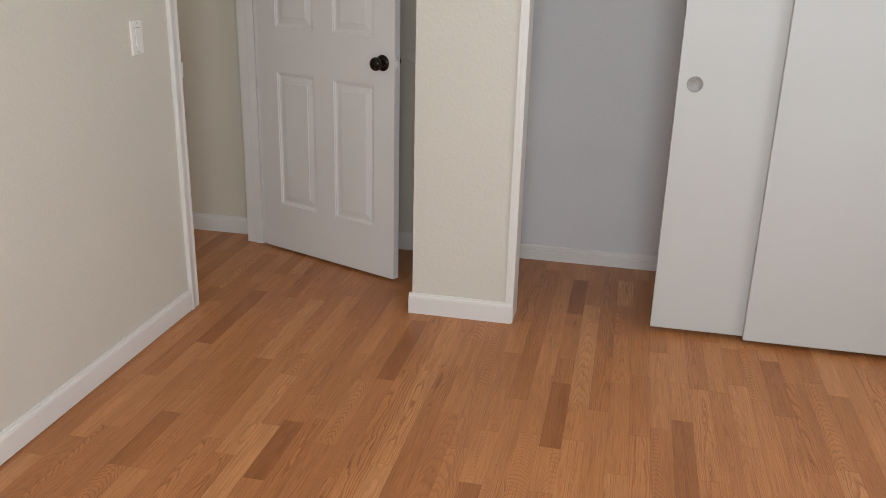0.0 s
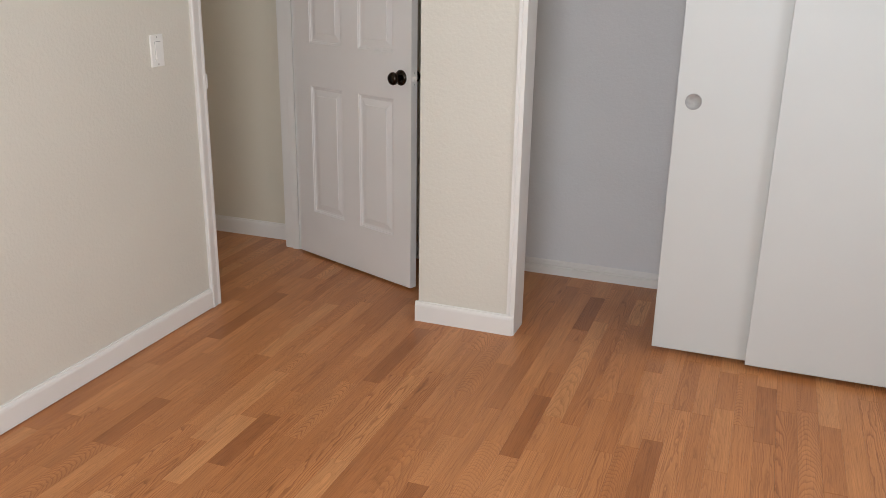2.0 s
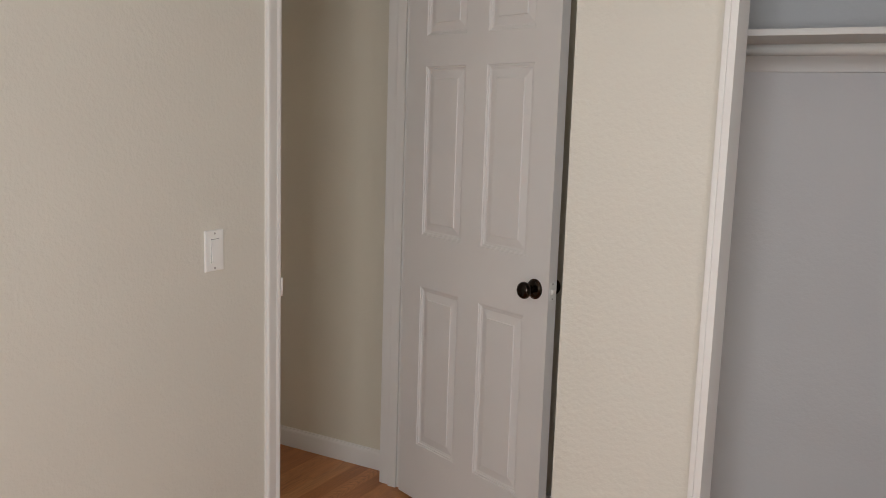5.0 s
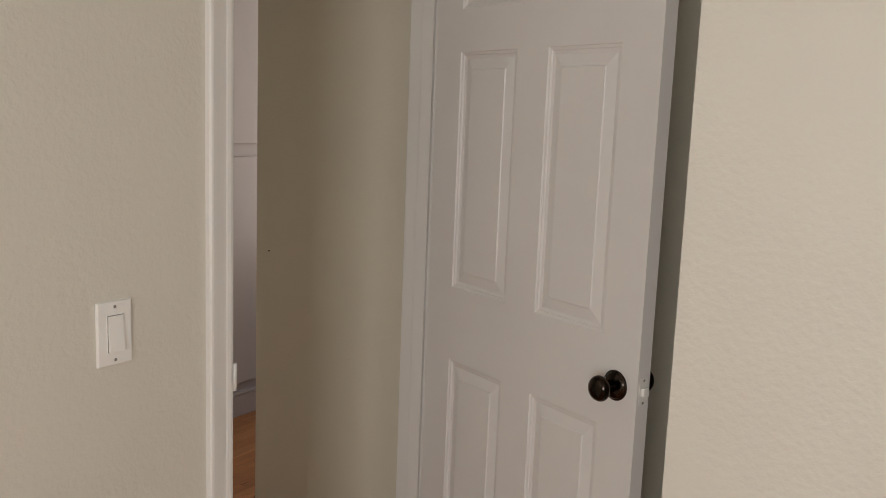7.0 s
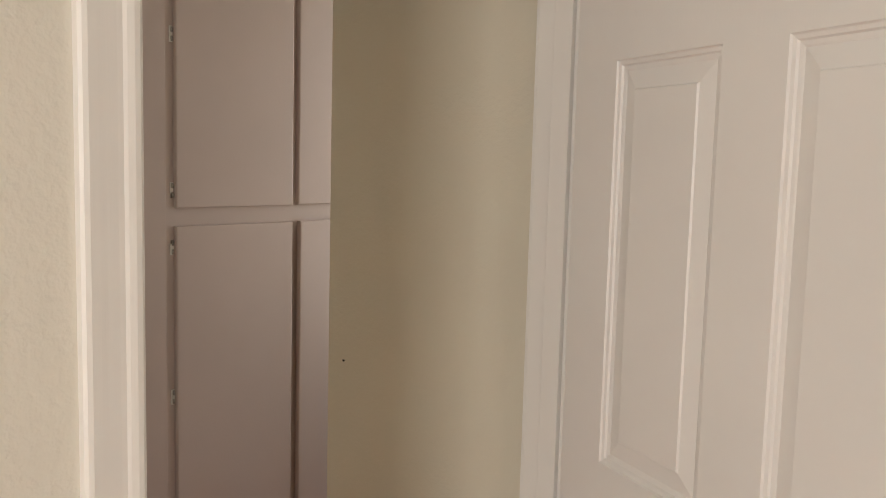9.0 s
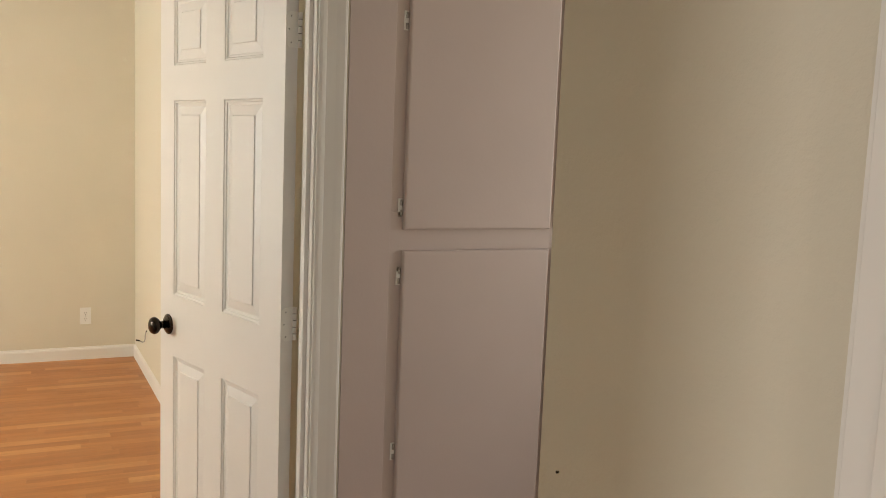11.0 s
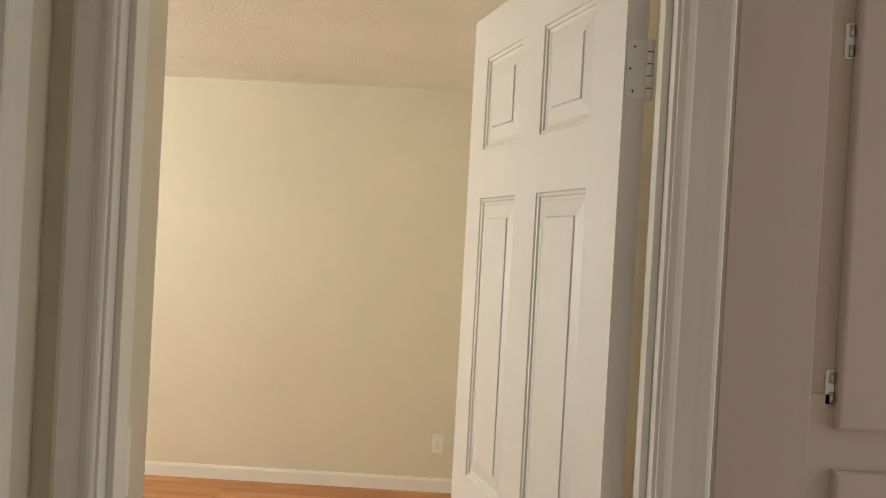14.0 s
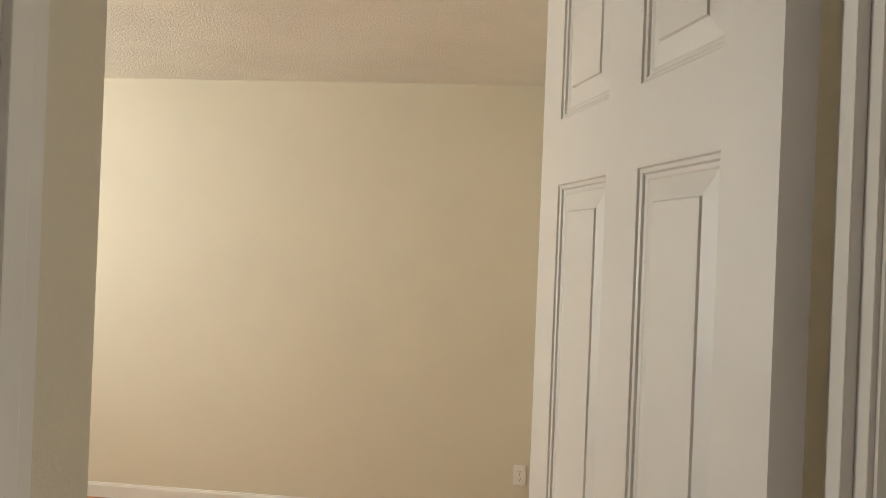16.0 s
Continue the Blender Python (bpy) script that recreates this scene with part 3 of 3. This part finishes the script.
def wall_plate(name, label, category, m, rocker):
    """Cover plate in the y-z plane, facing +x."""
    root = tagged(new(name), label, category)
    root.matrix_world = m
    bm = boxes((0, 0.006, -0.035, 0.035, -0.057, 0.057))
    bmesh.ops.bevel(bm, geom=[e for e in bm.edges if all(v.co.x > 0.003 for v in e.verts)], offset=0.004, segments=3, profile=0.6, affect="EDGES")
    part("cover_plate", bm, PLASTIC, root)
    if rocker:
        part("surround", boxes((0.005, 0.0068, -0.0175, 0.0175, -0.0345, 0.0345), bevel=0.0006), PLASTIC, root)
        bm = boxes((0.0065, 0.0085, -0.0148, 0.0148, -0.0318, 0.0318))
        for v in bm.verts:
            if v.co.x > 0.007:
                v.co.x += 0.0035 * max(0, -v.co.z / 0.03)
        part("rocker", bm, PLASTIC, root)
        part("gap_line", boxes((0.0055, 0.00695, -0.0158, 0.0158, -0.0328, 0.0328)), SCREW, root)
        for z in (-0.048, 0.048):
            part("screw", lathe(bmesh.new(), [(0.0, 0.0032), (0.0008, 0.0026)], pose(0.006, 0, z), 12), STEEL, root)
    else:
        for z in (-0.0195, 0.0195):
            s = part("socket", lathe(bmesh.new(), [(0.005, 0.0168), (0.0072, 0.0165)], pose(0, 0, z), 20), PLASTIC, root)
            for y, hgt in ((-0.0063, 0.008), (0.0063, 0.0065)):
                part("slot", boxes((0.0066, 0.0075, y - 0.0011, y + 0.0011, z + 0.003 - hgt / 2, z + 0.003 + hgt / 2)), SCREW, s)
            part("slot", boxes((0.0066, 0.0075, -0.0025, 0.0025, z - 0.011, z - 0.0065)), SCREW, s)
        part("screw", lathe(bmesh.new(), [(0.0, 0.003), (0.0008, 0.0026)], pose(0.006, 0, 0), 12), STEEL, root)
    return root


wall_plate("light_switch", "white rocker light switch on the cream wall", "switch", pose(0.0, -0.250, 1.084), True)
wall_plate("light_switch", "white rocker light switch inside the far room's doorway", "switch", pose(-1.852, -0.05, 1.163, 0, 0, 90), True)
wall_plate("wall_outlet", "white duplex power outlet low on the wall", "outlet", pose(-5.85, 0.384, 0.297), False)

bumper = tagged(new("wall_bumper", mesh_of("wall_bumper", lathe(bmesh.new(), [(0.0, 0.038), (0.003, 0.0375), (0.0045, 0.034), (0.003, 0.030), (0.0022, 0.004)],
                                                              pose(0.675, NORTH, 0.925, 0, 0, -90), 36), CREAM)), "cream-painted round wall bumper behind the open door", "wall bumper")

nail = tagged(new("nail", mesh_of("nail", lathe(bmesh.new(), [(0.0, 0.0016), (0.003, 0.0016), (0.0032, 0.0028), (0.004, 0.0024)],
                                              pose(-0.741, NORTH, 1.017, 0, 0, -90), 10), SCREW)), "small dark nail in the cream hall wall", "nail")



def tube(name, points, radius, material, parent):
    bm = bmesh.new()
    pts = [Vector(p) for p in points]
    rings = []
    for k, p in enumerate(pts):
        d = (pts[min(k + 1, len(pts) - 1)] - pts[max(k - 1, 0)]).normalized()
        q = d.to_track_quat("Z", "Y")
        rings.append([bm.verts.new(p + q @ Vector((radius * math.cos(a), radius * math.sin(a), 0))) for a in (2 * math.pi * j / 10 for j in range(10))])
    for a, b in zip(rings, rings[1:]):
        for j in range(10):
            bm.faces.new((a[j], a[(j + 1) % 10], b[(j + 1) % 10], b[j])).smooth = True
    bm.faces.new(rings[0]), bm.faces.new(rings[-1])
    return part(name, bm, material, parent)


coax = tagged(new("cable_stub"), "thin bent cable stub coming out of the cream wall", "cable")
tube("cable", [(-5.29, 0.7215, 0.292), (-5.29, 0.716, 0.288), (-5.29, 0.712, 0.27), (-5.29, 0.711, 0.24), (-5.288, 0.706, 0.226), (-5.28, 0.695, 0.225), (-5.255, 0.672, 0.242)], 0.0035, STEEL, coax)
tube("connector", [(-5.256, 0.674, 0.241), (-5.247, 0.655, 0.247)], 0.0055, SCREW, coax)
tube("wall_end", [(-5.29, 0.7215, 0.292), (-5.29, 0.716, 0.2905)], 0.006, SCREW, coax)

bracket = tagged(new("ceiling_bracket"), "small white metal bracket with a hook under the ceiling", "bracket")
part("plate", boxes((-3.45, -3.37, 0.655, 0.735, 2.464, 2.4699), bevel=0.001), PLASTIC, bracket)
part("arm", boxes((-3.42, -3.40, 0.690, 0.702, 2.425, 2.464), bevel=0.001), PLASTIC, bracket)
tube("hook", [(-3.41, 0.690, 2.432), (-3.41, 0.680, 2.428), (-3.41, 0.670, 2.430), (-3.41, 0.664, 2.436)], 0.004, SCREW, bracket)

# ---- windows that let the daylight in; the east one only houses the added fill ----


def window_unit(name, m, w):
    """Fixed pane in a plain frame; w across, its inner side faces +y before m."""
    root = tagged(new(name), "plain white unseen window in the wall", "window", kind="structure")
    root.matrix_world = m
    for r in ((0, w, WZ0, WZ0 + 0.04), (0, w, WZ1 - 0.04, WZ1), (0, 0.04, WZ0 + 0.04, WZ1 - 0.04), (w - 0.04, w, WZ0 + 0.04, WZ1 - 0.04)):
        part("window_frame", boxes((r[0], r[1], -0.075, -0.045, r[2], r[3])), TRIM, root)
    pane = part("pane", boxes((0.04, w - 0.04, -0.062, -0.058, WZ0 + 0.04, WZ1 - 0.04)), GLASS, root)
    pane.visible_shadow = False
    return root


window_unit("window_1", pose(WX0, SOUTHW, 0), WX1 - WX0)
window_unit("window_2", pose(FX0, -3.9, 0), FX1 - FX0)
# invented window, frames the side fill lamp
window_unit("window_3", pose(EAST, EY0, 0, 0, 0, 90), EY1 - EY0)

# ---- oak strip floors ----
floor_root = tagged(new("floor"), "satin orange oak strip floor with staggered short pieces", "floor", kind="structure")


def strip_mesh(name, length, material):
    bm = boxes((0.0001, STRIP - 0.0001, 0.0001, length - 0.0001, -0.012, 0.0))
    bmesh.ops.bevel(bm, geom=[e for e in bm.edges if all(v.co.z > -0.001 for v in e.verts)], offset=0.0003, segments=1, affect="EDGES")
    return mesh_of(name, bm, material)


def lay(name, data, x, y):
    ob = new(name, data)
    ob.location = (x, y, 0)
    ob.parent = floor_root
    return ob


LENGTHS = (0.29, 0.40, 0.55, 0.82, 0.47)
STRIPS = [strip_mesh("plank", n, OAK) for n in LENGTHS]
# pieces of the bedroom that stand out: row, start, end, wood
MARKED = [(92, -0.30, 0.22, OAK_DARK), (94, -1.08, -0.775, OAK_DARK), (100, -1.047, -0.733, OAK_DARK), (103, -0.40, 0.10, OAK_DARK), (112, -0.682, -0.27, OAK_DARK),
          (112, 0.335, 0.715, OAK_DARK), (113, -0.398, 0.265, OAK_LIGHT), (118, -1.02, -0.425, OAK_DARK), (109, -1.40, -0.918, OAK_DARK), (95, -1.56, -1.08, OAK_LIGHT),
          (98, -0.95, -0.45, OAK_LIGHT), (105, -0.30, 0.16, OAK_LIGHT)]
rng = random.Random(7)
near, far = [], []
for row in range(int((EAST - FLOOR_X) / STRIP) + 1):
    x = FLOOR_X + row * STRIP
    y_low, y_high = (-3.9, 0.84) if x < -1.80 else (-0.16, 2.2) if x < -0.80 else (-0.16, NORTH) if x < -0.115 else (SOUTHW, 0.94)
    marked = [p for p in MARKED if p[0] == row]
    for _, start, end, wood in marked:
        lay("plank", strip_mesh("plank", end - start, wood), x, start)
    edges = [y_low] + [e for p in marked for e in p[1:3]] + [y_high]
    for lo, hi in zip(edges[::2], edges[1::2]):
        y, first = lo, rng.uniform(0.08, 0.3)
        while y < hi - 0.005:
            k = rng.choice((0, 1, 1, 2, 2, 3, 4))
            length = min(first or LENGTHS[k], hi - y)
            if hi - y - length < 0.06:
                length = hi - y
            whole = length == LENGTHS[k]
            (near if whole and -0.1 < x < 2.55 and -2.1 < y < 0.55 and len(near) < 285 else far).append((x, y, k, length))
            y, first = y + length, 0
for x, y, k, length in near:
    lay("plank", STRIPS[k], x, y)
verts, faces = [], []
for x, y, k, length in far:
    a, b, c, d, e = x + 0.0001, x + STRIP - 0.0001, y + 0.0001, y + length - 0.0001, 0.0003
    n = len(verts)
    verts += [(a, c, -0.012), (b, c, -0.012), (b, d, -0.012), (a, d, -0.012), (a, c, -e), (b, c, -e), (b, d, -e), (a, d, -e),
              (a + e, c + e, 0), (b - e, c + e, 0), (b - e, d - e, 0), (a + e, d - e, 0)]
    for lo in (0, 4):
        for j in range(4):
            faces.append((n + lo + j, n + lo + (j + 1) % 4, n + lo + 4 + (j + 1) % 4, n + lo + 4 + j))
    faces.append((n + 8, n + 9, n + 10, n + 11))
rest = bpy.data.meshes.new("planks")
rest.from_pydata(verts, [], faces)
rest.materials.append(OAK)
rest.materials.append(OAK_CALM)
for polygon in rest.polygons:
    polygon.material_index = int(polygon.center.x < -1.80)
rest_ob = new("planks", rest)
rest_ob.parent = floor_root
tagged(rest_ob, "satin oak strips of the rooms beyond", kind="stuff")
